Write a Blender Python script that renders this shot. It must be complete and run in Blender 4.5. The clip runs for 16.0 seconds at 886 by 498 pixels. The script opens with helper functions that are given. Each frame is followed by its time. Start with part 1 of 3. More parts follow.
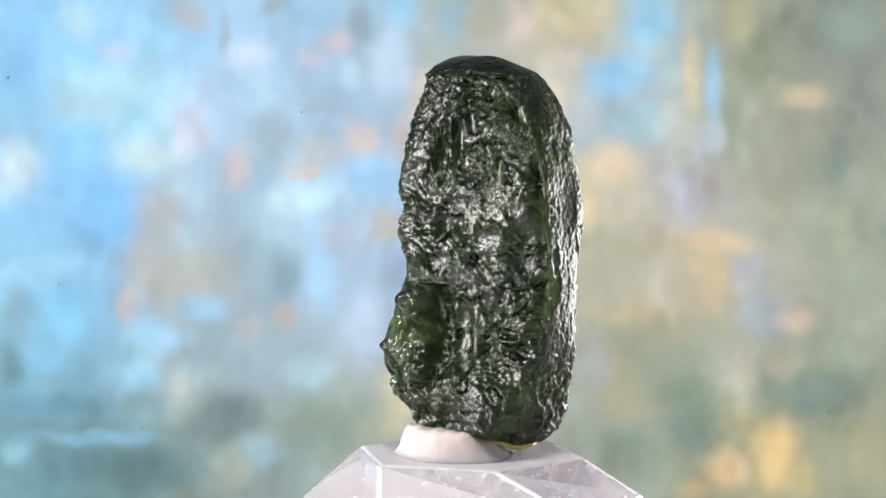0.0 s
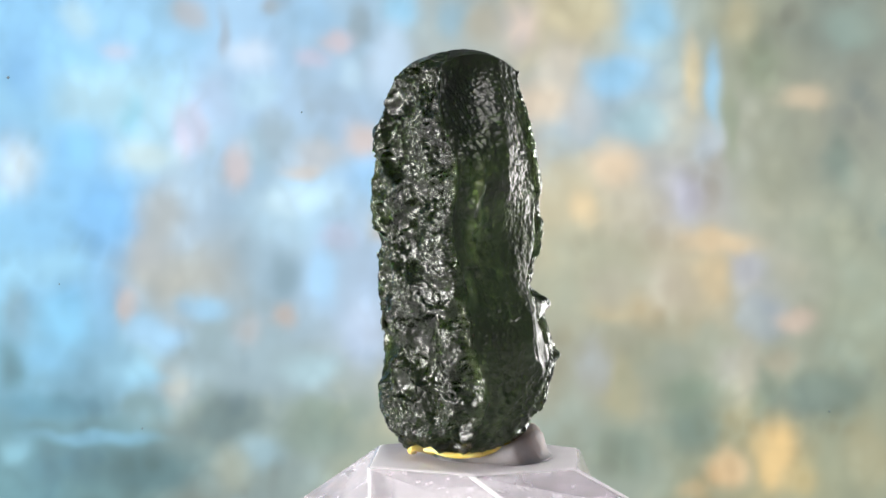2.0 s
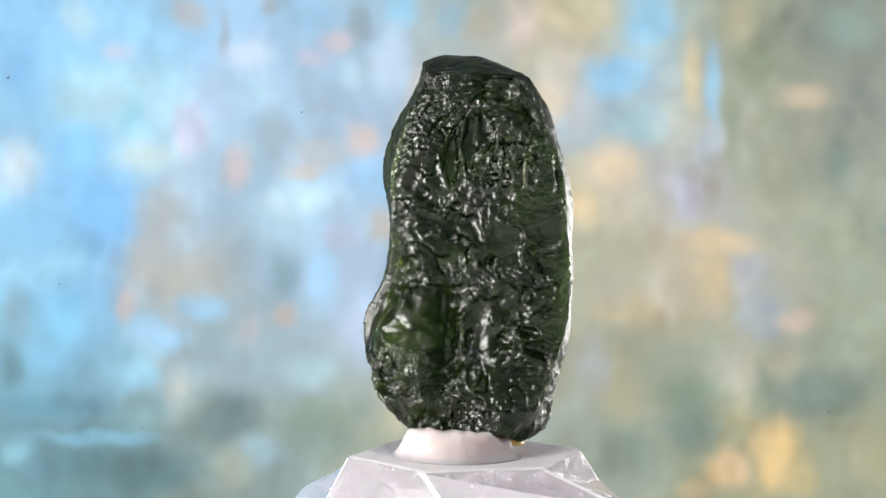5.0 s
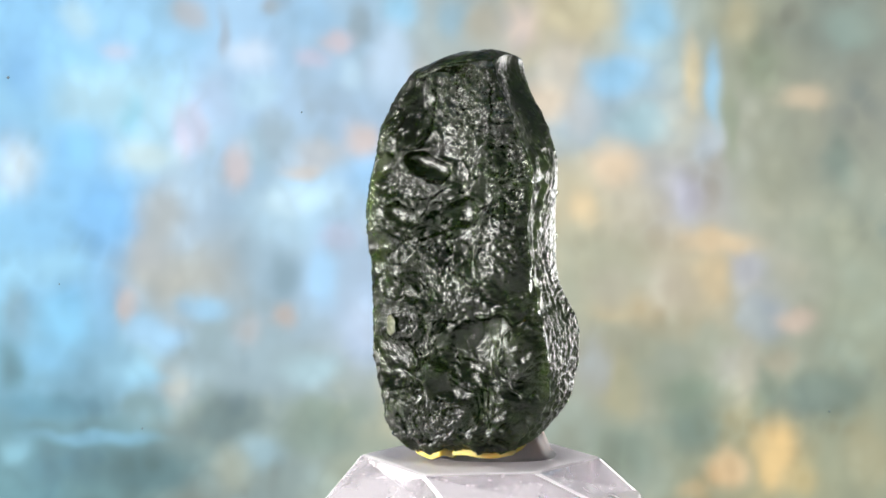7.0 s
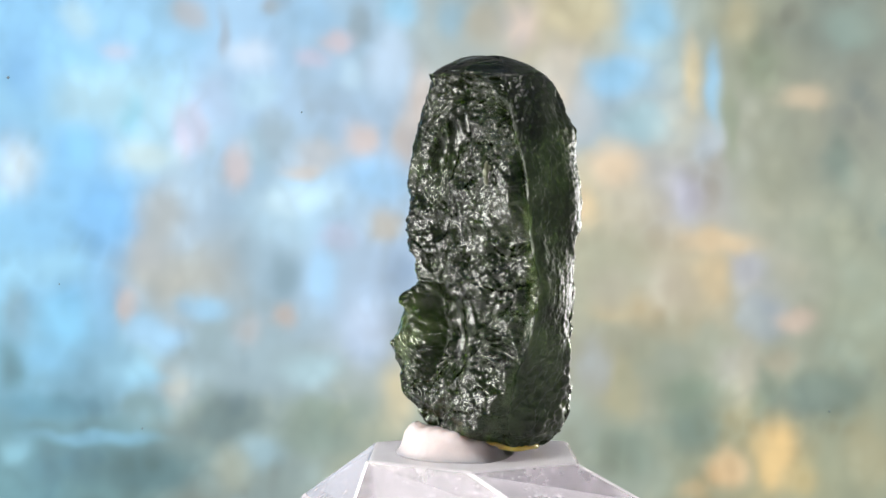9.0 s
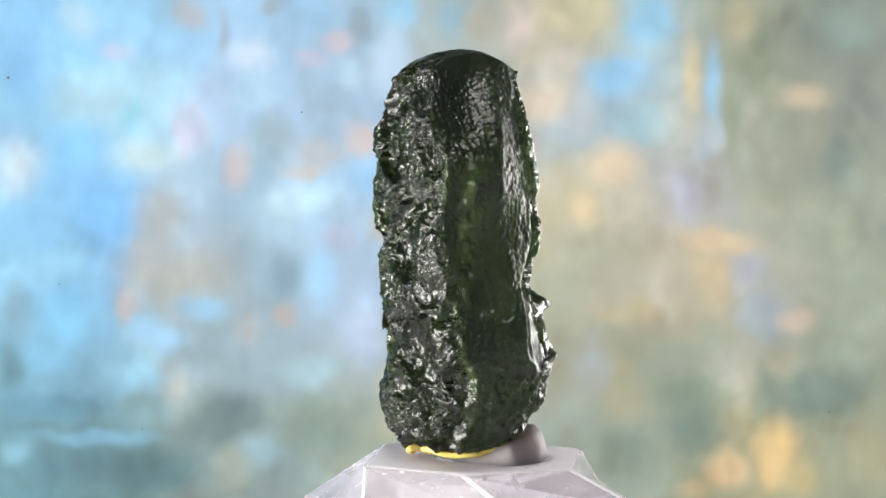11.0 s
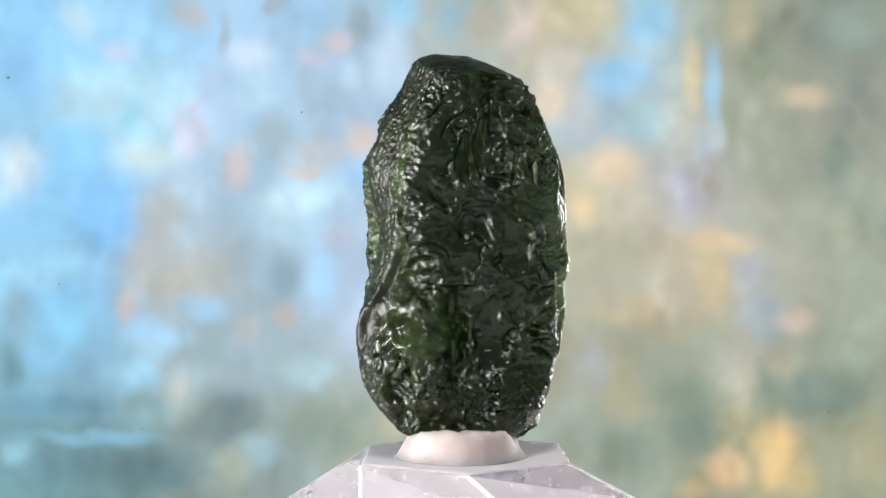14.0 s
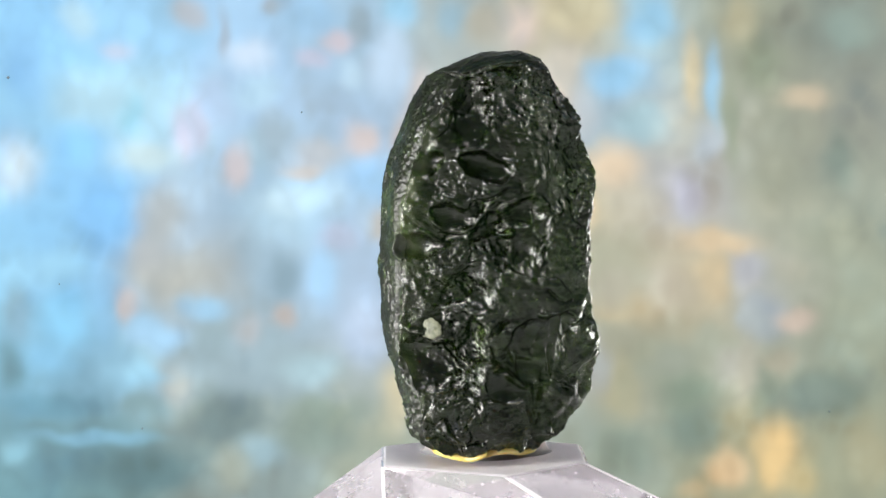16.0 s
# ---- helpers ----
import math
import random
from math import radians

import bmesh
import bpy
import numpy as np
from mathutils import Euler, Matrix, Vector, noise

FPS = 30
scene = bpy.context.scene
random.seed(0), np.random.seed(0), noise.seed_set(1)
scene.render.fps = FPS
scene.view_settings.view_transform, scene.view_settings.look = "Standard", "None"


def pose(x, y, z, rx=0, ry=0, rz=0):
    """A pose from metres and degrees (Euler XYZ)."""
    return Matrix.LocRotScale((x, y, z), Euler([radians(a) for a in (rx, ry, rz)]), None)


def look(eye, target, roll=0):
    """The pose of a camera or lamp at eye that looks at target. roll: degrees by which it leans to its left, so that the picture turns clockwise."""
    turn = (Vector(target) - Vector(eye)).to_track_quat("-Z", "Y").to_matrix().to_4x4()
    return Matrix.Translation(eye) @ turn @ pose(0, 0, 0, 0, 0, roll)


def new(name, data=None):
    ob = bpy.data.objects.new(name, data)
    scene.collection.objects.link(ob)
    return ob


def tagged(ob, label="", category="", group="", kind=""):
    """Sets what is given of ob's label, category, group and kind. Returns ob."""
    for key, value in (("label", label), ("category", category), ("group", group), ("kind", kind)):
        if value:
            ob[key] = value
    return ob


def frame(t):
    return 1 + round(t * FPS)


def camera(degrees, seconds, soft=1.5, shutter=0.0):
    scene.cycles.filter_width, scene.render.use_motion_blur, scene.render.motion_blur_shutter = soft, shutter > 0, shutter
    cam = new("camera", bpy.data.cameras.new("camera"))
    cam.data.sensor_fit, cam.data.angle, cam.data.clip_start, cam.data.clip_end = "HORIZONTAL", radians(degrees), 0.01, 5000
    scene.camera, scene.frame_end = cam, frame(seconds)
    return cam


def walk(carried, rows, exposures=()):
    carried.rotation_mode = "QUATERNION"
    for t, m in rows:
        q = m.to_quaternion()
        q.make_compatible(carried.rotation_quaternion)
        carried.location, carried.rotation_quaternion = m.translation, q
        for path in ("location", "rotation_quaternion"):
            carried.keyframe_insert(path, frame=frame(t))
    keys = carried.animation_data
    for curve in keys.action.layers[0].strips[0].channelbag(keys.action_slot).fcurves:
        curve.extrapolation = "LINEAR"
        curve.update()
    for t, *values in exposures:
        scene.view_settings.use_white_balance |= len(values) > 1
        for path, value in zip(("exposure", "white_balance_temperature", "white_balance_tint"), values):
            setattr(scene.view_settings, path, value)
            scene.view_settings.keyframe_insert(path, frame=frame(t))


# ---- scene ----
# All sizes below are in units of U = 0.05 mm; the tektite is 35 mm tall.
U = 5e-5
H0 = 0.04835          # height of the middle of the view above the table
TILT = 2.74
cam = camera(29.25, 16.0, soft=1.6)
EYE = (-55 * U, -3000 * U * math.cos(radians(TILT)), H0 + 3000 * U * math.sin(radians(TILT)))
CAMERA_POSE = look(EYE, (-55 * U, 0, H0))
walk(cam, [(0.0, CAMERA_POSE), (16.0, CAMERA_POSE)], exposures=[(0.0, 0.0), (16.0, 0.0)])

# ---------------------------------------------------------------- light
world = bpy.data.worlds.new("world")
scene.world = world
world.use_nodes = True
world.node_tree.nodes["Background"].inputs["Color"].default_value = (0.55, 0.7, 1.0, 1)
world.node_tree.nodes["Background"].inputs["Strength"].default_value = 0.05


def area_lamp(name, eye, target, width, height, watts, colour):
    data = bpy.data.lights.new(name, "AREA")
    data.shape, data.size, data.size_y = "RECTANGLE", width, height
    data.energy, data.color = watts, colour
    ob = new(name, data)
    ob.matrix_world = look(eye, target)
    return ob


# Unseen overhead lamp added to lift the stone's dark sides and the stand's top.
area_lamp("overhead_fill", (0.0, -0.25, 0.96), (0, -0.15, 0), 0.22, 0.22, 7.0, (1.0, 0.96, 0.92))
area_lamp("window_light", (-0.40, -0.155, 0.045), (0, 0, 0.045), 0.32, 0.20, 5.2, (1.0, 0.98, 0.95))
area_lamp("side_window_light", (0.36, 0.33, 0.03), (0, 0, 0.045), 0.16, 0.15, 2.1, (1.0, 0.98, 0.95))


# ---------------------------------------------------------------- materials
def material(name):
    m = bpy.data.materials.new(name)
    m.use_nodes = True
    return m, m.node_tree.nodes, m.node_tree.links, m.node_tree.nodes["Principled BSDF"]


def noise_node(nodes, links, scale, detail=4.0, rough=0.55, kind="Object"):
    co = nodes.new("ShaderNodeTexCoord")
    n = nodes.new("ShaderNodeTexNoise")
    n.inputs["Scale"].default_value, n.inputs["Detail"].default_value, n.inputs["Roughness"].default_value = scale, detail, rough
    links.new(co.outputs[kind], n.inputs["Vector"])
    return n


def ramp(nodes, links, source, stops):
    r = nodes.new("ShaderNodeValToRGB")
    while len(r.color_ramp.elements) < len(stops):
        r.color_ramp.elements.new(0.5)
    for e, (p, c) in zip(r.color_ramp.elements, stops):
        e.position, e.color = p, (*c, 1)
    links.new(source, r.inputs["Fac"])
    return r


def bump(nodes, links, height, strength, distance, shader):
    b = nodes.new("ShaderNodeBump")
    b.inputs["Strength"].default_value, b.inputs["Distance"].default_value = strength, distance
    links.new(height, b.inputs["Height"])
    links.new(b.outputs["Normal"], shader.inputs["Normal"])
    return b


def glass_green():
    """Bottle-green natural glass, all but black where thick."""
    m, nodes, links, s = material("tektite_glass")
    n = noise_node(nodes, links, 260, 5)
    c = ramp(nodes, links, n.outputs["Fac"], [(0.36, (0.006, 0.012, 0.003)), (0.64, (0.022, 0.038, 0.009))])
    # light shining through thin chips and rims, painted as a paler green base colour
    thin = nodes.new("ShaderNodeAttribute")
    thin.attribute_name = "thin"
    mix = nodes.new("ShaderNodeMix")
    mix.data_type = "RGBA"
    links.new(thin.outputs["Fac"], mix.inputs["Factor"])
    links.new(c.outputs["Color"], mix.inputs[6])
    mix.inputs[7].default_value = (0.22, 0.31, 0.09, 1)
    links.new(mix.outputs[2], s.inputs["Base Color"])
    r = ramp(nodes, links, noise_node(nodes, links, 900, 3).outputs["Fac"], [(0.3, (0.10,) * 3), (0.7, (0.25,) * 3)])
    worn = nodes.new("ShaderNodeAttribute")
    worn.attribute_name = "worn"
    add = nodes.new("ShaderNodeMath")
    add.operation = "MULTIPLY_ADD"
    links.new(worn.outputs["Fac"], add.inputs[0])
    add.inputs[1].default_value = 0.18
    links.new(r.outputs["Color"], add.inputs[2])
    links.new(add.outputs["Value"], s.inputs["Roughness"])
    s.inputs["IOR"].default_value = 1.48
    s.inputs["Specular IOR Level"].default_value = 0.42
    s.inputs["Transmission Weight"].default_value = 0.82
    s.inputs["Subsurface Weight"].default_value = 0.6
    s.inputs["Subsurface Radius"].default_value = (0.5, 0.8, 0.25)
    s.inputs["Subsurface Scale"].default_value = 0.002
    bump(nodes, links, noise_node(nodes, links, 5600, 3).outputs["Fac"], 0.6, 0.00006, s)
    return m


def pale_crust():
    m, nodes, links, s = material("pale_crust")
    c = ramp(nodes, links, noise_node(nodes, links, 1500, 4).outputs["Fac"], [(0.3, (0.04, 0.05, 0.022)), (0.7, (0.19, 0.20, 0.13))])
    links.new(c.outputs["Color"], s.inputs["Base Color"])
    s.inputs["Roughness"].default_value = 0.5
    bump(nodes, links, noise_node(nodes, links, 3000, 3).outputs["Fac"], 0.5, 0.0001, s)
    return m


def wax_white():
    m, nodes, links, s = material("wax")
    c = ramp(nodes, links, noise_node(nodes, links, 700, 4).outputs["Fac"], [(0.3, (0.42, 0.365, 0.36)), (0.7, (0.48, 0.425, 0.415))])
    links.new(c.outputs["Color"], s.inputs["Base Color"])
    s.inputs["Roughness"].default_value = 0.62
    s.inputs["Specular IOR Level"].default_value = 0.3
    s.inputs["Subsurface Weight"].default_value = 0.9
    s.inputs["Subsurface Radius"].default_value = (1.0, 0.8, 0.65)
    s.inputs["Subsurface Scale"].default_value = 0.004
    bump(nodes, links, noise_node(nodes, links, 900, 4).outputs["Fac"], 0.3, 0.0002, s)
    return m


def clear_glass():
    m, nodes, links, s = material("crystal")
    s.inputs["Base Color"].default_value = (0.97, 0.93, 0.97, 1)
    s.inputs["Transmission Weight"].default_value = 0.85
    s.inputs["IOR"].default_value = 1.5
    r = ramp(nodes, links, noise_node(nodes, links, 500, 5).outputs["Fac"], [(0.4, (0.10,) * 3), (0.7, (0.34,) * 3)])
    links.new(r.outputs["Color"], s.inputs["Roughness"])
    return m


def plain(name, a, b, scale, rough):
    m, nodes, links, s = material(name)
    c = ramp(nodes, links, noise_node(nodes, links, scale, 5).outputs["Fac"], [(0.3, a), (0.7, b)])
    links.new(c.outputs["Color"], s.inputs["Base Color"])
    s.inputs["Roughness"].default_value = rough
    return m


def frosted():
    m, nodes, links, s = material("ground_quartz")
    c = ramp(nodes, links, noise_node(nodes, links, 420, 5).outputs["Fac"], [(0.3, (0.90, 0.84, 0.88)), (0.7, (0.95, 0.90, 0.94))])
    links.new(c.outputs["Color"], s.inputs["Base Color"])
    s.inputs["Transmission Weight"].default_value = 0.12
    s.inputs["Roughness"].default_value = 0.45
    s.inputs["Subsurface Weight"].default_value = 0.7
    s.inputs["Subsurface Radius"].default_value = (1.0, 0.9, 1.0)
    s.inputs["Subsurface Scale"].default_value = 0.004
    bump(nodes, links, noise_node(nodes, links, 2500, 3).outputs["Fac"], 0.2, 0.00005, s)
    return m


def amber_fringe():
    m, nodes, links, s = material("amber_fringe")
    c = ramp(nodes, links, noise_node(nodes, links, 600, 4).outputs["Fac"], [(0.3, (0.82, 0.56, 0.12)), (0.7, (0.88, 0.70, 0.28))])
    links.new(c.outputs["Color"], s.inputs["Base Color"])
    s.inputs["Roughness"].default_value = 0.25
    s.inputs["Subsurface Weight"].default_value = 0.6
    s.inputs["Subsurface Radius"].default_value = (1.0, 0.6, 0.2)
    s.inputs["Subsurface Scale"].default_value = 0.001
    return m


GLASS, CRUST, WAX, CRYSTAL, FROST, FRINGE = glass_green(), pale_crust(), wax_white(), clear_glass(), frosted(), amber_fringe()
DUST = plain("dark_dust", (0.10, 0.15, 0.18), (0.18, 0.24, 0.28), 900, 0.9)
WHITE = plain("white_plastic", (0.74, 0.73, 0.74), (0.8, 0.79, 0.8), 60, 0.4)
WALL = plain("dim_wall_paint", (0.30, 0.30, 0.31), (0.36, 0.36, 0.37), 3, 0.9)
CEILING = plain("cool_ceiling_paint", (0.22, 0.30, 0.44), (0.27, 0.35, 0.50), 3, 0.9)
TABLE = plain("pale_tabletop", (0.55, 0.53, 0.54), (0.66, 0.64, 0.65), 40, 0.5)


# ---------------------------------------------------------------- mesh helpers
def mesh_object(name, verts, faces, mat, parent=None, smooth=True, label=""):
    me = bpy.data.meshes.new(name)
    me.from_pydata([tuple(v) for v in verts], [], faces)
    me.materials.append(mat)
    me.polygons.foreach_set("use_smooth", [smooth] * len(me.polygons))
    me.update()
    ob = new(name, me)
    ob.parent = parent
    return tagged(ob, label)


def part(name, bm, mat, parent, label="", smooth=False):
    me = bpy.data.meshes.new(name)
    bmesh.ops.recalc_face_normals(bm, faces=bm.faces)
    bm.to_mesh(me)
    bm.free()
    me.materials.append(mat)
    me.polygons.foreach_set("use_smooth", [smooth] * len(me.polygons))
    ob = new(name, me)
    ob.parent = parent
    return tagged(ob, label)


def hash3(i, j, k, seed):
    """Repeatable random numbers 0..1 on a lattice."""
    h = (i * 374761393 + j * 668265263 + k * 2147483647 + seed * 974634777) & 0xFFFFFFFF
    h = ((h ^ (h >> 13)) * 1274126177) & 0xFFFFFFFF
    h = ((h ^ (h >> 16)) * 2246822519) & 0xFFFFFFFF
    return ((h ^ (h >> 15)) & 0xFFFFFF) / 0xFFFFFF


def vnoise(p, seed):
    """Smooth noise -1..1 at points p (n, 3)."""
    c = np.floor(p).astype(np.int64)
    f = p - c
    f = f * f * f * (f * (f * 6 - 15) + 10)
    out = np.zeros(len(p))
    for a in (0, 1):
        for b in (0, 1):
            for d in (0, 1):
                w = (f[:, 0] if a else 1 - f[:, 0]) * (f[:, 1] if b else 1 - f[:, 1]) * (f[:, 2] if d else 1 - f[:, 2])
                out += w * hash3(c[:, 0] + a, c[:, 1] + b, c[:, 2] + d, seed)
    return out * 2 - 1


def cells(p, seed):
    """Distance to the nearest of scattered points, and to the next."""
    c = np.floor(p).astype(np.int64)
    d1, d2 = np.full(len(p), 9.0), np.full(len(p), 9.0)
    for a in (-1, 0, 1):
        for b in (-1, 0, 1):
            for d in (-1, 0, 1):
                q = c + (a, b, d)
                s = sum((q[:, n] + hash3(q[:, 0], q[:, 1], q[:, 2], seed + 7 * n) - p[:, n]) ** 2 for n in range(3))
                d2 = np.minimum(np.maximum(s, d1), d2)
                d1 = np.minimum(s, d1)
    return np.sqrt(d1), np.sqrt(d2)


# ---------------------------------------------------------------- the setting
def box_bm(x0, x1, y0, y1, z0, z1):
    bm = bmesh.new()
    bmesh.ops.create_cube(bm, size=1)
    for v in bm.verts:
        v.co = ((x0 + x1) / 2 + v.co.x * (x1 - x0), (y0 + y1) / 2 + v.co.y * (y1 - y0), (z0 + z1) / 2 + v.co.z * (z1 - z0))
    return bm


def setting():
    for name, dims, mat, label in (
            ("tabletop", (-0.9, 0.9, -0.9, 0.13, -0.06, -0.028), TABLE, "pale smooth tabletop under the turntable"),
            ("floor", (-0.95, 0.95, -0.95, 0.95, -0.80, -0.75), WALL, "plain dim floor under the table"),
            ("wall_left", (-0.95, -0.90, -0.95, 0.95, -0.75, 1.0), WALL, "plain dim wall beside the table"),
            ("wall_right", (0.90, 0.95, -0.95, 0.95, -0.75, 1.0), WALL, "plain dim wall beside the table"),
            ("wall_back", (-0.90, 0.90, 0.90, 0.95, -0.75, 1.0), WALL, "plain dim wall behind the backdrop"),
            ("wall_front", (-0.90, 0.90, -0.95, -0.90, -0.75, 1.0), WALL, "plain dim wall behind the camera"),
            ("ceiling", (-0.95, 0.95, -0.95, 0.95, 1.0, 1.04), CEILING, "plain dim bluish ceiling over the table")):
        tagged(part(name, box_bm(*dims), mat, None), label, name.split("_")[0], kind="structure")


def linear(hexa):
    c = np.array([int(hexa[i:i + 2], 16) for i in (0, 2, 4)]) / 255
    return np.where(c < 0.04045, c / 12.92, ((c + 0.055) / 1.055) ** 2.4)


def backdrop():
    """A sheet that emits a painted picture of lit foil, far out of focus: blue on one side, grey and amber on the
    other.
    """
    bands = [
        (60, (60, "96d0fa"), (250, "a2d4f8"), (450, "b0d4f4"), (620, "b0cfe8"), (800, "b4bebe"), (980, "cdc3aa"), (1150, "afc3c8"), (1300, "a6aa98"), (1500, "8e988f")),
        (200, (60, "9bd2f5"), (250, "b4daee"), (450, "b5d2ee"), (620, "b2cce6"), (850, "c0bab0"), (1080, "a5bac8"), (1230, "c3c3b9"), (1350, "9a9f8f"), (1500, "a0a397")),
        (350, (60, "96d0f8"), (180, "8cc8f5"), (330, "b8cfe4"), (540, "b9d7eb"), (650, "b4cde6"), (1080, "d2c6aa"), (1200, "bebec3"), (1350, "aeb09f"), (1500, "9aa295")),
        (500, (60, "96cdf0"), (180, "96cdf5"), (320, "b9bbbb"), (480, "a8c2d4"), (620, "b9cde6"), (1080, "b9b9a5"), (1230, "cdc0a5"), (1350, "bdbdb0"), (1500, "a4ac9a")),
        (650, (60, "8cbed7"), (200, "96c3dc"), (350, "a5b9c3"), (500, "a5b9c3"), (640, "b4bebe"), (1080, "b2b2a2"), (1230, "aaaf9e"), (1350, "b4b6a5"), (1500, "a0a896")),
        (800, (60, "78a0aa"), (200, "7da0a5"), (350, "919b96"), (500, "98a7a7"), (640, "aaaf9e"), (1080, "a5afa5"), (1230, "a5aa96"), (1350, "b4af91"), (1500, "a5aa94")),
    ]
    # blurred highlights and dull patches, painted in: across, down, half width, half height, colour
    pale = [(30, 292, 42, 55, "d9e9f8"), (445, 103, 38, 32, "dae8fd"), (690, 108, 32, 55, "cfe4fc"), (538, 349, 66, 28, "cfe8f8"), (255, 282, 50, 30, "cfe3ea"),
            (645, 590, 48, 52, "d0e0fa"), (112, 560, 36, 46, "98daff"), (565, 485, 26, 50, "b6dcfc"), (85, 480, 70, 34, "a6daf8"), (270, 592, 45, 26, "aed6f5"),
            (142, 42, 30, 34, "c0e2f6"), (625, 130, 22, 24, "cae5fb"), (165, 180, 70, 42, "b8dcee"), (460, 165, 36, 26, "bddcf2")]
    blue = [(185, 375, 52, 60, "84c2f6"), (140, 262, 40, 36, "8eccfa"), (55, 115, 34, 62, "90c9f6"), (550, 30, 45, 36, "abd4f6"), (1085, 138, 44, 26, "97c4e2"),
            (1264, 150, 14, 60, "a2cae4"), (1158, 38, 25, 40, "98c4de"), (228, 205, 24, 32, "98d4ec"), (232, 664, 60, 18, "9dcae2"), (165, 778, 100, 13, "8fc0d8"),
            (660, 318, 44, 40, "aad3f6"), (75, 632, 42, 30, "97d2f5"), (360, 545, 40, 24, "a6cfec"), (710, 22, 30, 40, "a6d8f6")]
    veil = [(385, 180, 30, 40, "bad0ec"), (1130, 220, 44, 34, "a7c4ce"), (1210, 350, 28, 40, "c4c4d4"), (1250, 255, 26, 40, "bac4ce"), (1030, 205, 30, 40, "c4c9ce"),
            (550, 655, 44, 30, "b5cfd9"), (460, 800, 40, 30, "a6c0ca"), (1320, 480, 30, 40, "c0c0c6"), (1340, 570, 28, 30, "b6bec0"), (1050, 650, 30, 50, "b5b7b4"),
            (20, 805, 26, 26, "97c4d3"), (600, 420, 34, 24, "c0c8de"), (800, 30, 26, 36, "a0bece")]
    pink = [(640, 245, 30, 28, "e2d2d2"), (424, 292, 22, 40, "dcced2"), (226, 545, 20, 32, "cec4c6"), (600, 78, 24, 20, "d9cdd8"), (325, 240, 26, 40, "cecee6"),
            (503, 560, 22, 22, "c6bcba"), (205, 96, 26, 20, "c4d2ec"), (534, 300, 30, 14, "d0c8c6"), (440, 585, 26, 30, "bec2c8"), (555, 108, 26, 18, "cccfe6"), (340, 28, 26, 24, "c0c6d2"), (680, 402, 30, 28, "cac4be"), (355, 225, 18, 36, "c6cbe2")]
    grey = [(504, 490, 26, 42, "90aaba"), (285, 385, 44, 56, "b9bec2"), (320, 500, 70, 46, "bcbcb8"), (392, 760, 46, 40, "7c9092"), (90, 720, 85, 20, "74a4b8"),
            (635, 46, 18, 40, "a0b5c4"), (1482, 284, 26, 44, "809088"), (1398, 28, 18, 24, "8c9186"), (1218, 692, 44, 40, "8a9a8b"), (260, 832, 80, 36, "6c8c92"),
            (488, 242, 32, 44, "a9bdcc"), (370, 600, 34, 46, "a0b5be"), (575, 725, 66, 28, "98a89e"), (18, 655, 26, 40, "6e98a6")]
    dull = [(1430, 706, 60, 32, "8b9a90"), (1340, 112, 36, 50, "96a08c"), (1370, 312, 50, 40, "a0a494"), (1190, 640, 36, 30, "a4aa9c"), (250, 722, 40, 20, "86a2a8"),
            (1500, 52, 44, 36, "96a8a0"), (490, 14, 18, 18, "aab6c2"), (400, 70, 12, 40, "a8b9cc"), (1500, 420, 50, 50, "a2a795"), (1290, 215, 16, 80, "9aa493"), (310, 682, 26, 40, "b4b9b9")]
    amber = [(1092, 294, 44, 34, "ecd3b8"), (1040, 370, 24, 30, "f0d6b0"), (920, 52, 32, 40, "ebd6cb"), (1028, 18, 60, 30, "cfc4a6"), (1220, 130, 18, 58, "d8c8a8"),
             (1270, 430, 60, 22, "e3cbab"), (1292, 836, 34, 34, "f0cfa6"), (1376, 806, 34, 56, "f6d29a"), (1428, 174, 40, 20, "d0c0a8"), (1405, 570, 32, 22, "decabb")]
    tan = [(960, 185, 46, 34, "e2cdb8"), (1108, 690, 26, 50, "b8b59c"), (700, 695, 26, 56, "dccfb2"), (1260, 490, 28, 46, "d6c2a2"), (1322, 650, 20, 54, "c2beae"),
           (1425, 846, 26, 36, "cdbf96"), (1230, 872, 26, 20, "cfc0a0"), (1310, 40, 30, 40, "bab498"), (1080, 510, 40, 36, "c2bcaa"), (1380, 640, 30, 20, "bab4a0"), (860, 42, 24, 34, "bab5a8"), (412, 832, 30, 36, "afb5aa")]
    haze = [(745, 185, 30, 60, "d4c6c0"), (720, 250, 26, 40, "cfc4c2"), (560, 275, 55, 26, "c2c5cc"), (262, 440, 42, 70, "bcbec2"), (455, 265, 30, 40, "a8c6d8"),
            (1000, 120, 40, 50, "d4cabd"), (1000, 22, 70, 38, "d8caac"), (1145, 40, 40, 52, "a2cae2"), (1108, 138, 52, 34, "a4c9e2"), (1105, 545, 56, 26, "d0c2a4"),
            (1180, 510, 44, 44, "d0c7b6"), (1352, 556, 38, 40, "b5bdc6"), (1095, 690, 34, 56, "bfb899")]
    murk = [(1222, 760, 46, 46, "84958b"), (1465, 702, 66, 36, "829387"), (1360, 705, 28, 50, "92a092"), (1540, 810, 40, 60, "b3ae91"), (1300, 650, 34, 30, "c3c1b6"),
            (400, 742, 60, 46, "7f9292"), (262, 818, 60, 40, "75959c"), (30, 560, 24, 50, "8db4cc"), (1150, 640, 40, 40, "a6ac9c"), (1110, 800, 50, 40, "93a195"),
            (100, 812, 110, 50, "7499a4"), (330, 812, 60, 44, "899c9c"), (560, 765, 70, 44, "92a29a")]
    nx, ny, dist = 520, 340, 0.42
    width, height = 2600, 1700
    gx, gy = np.meshgrid(np.linspace(-516, 2084, nx), np.linspace(-409, 1291, ny))
    px, py = gx.ravel(), gy.ravel()
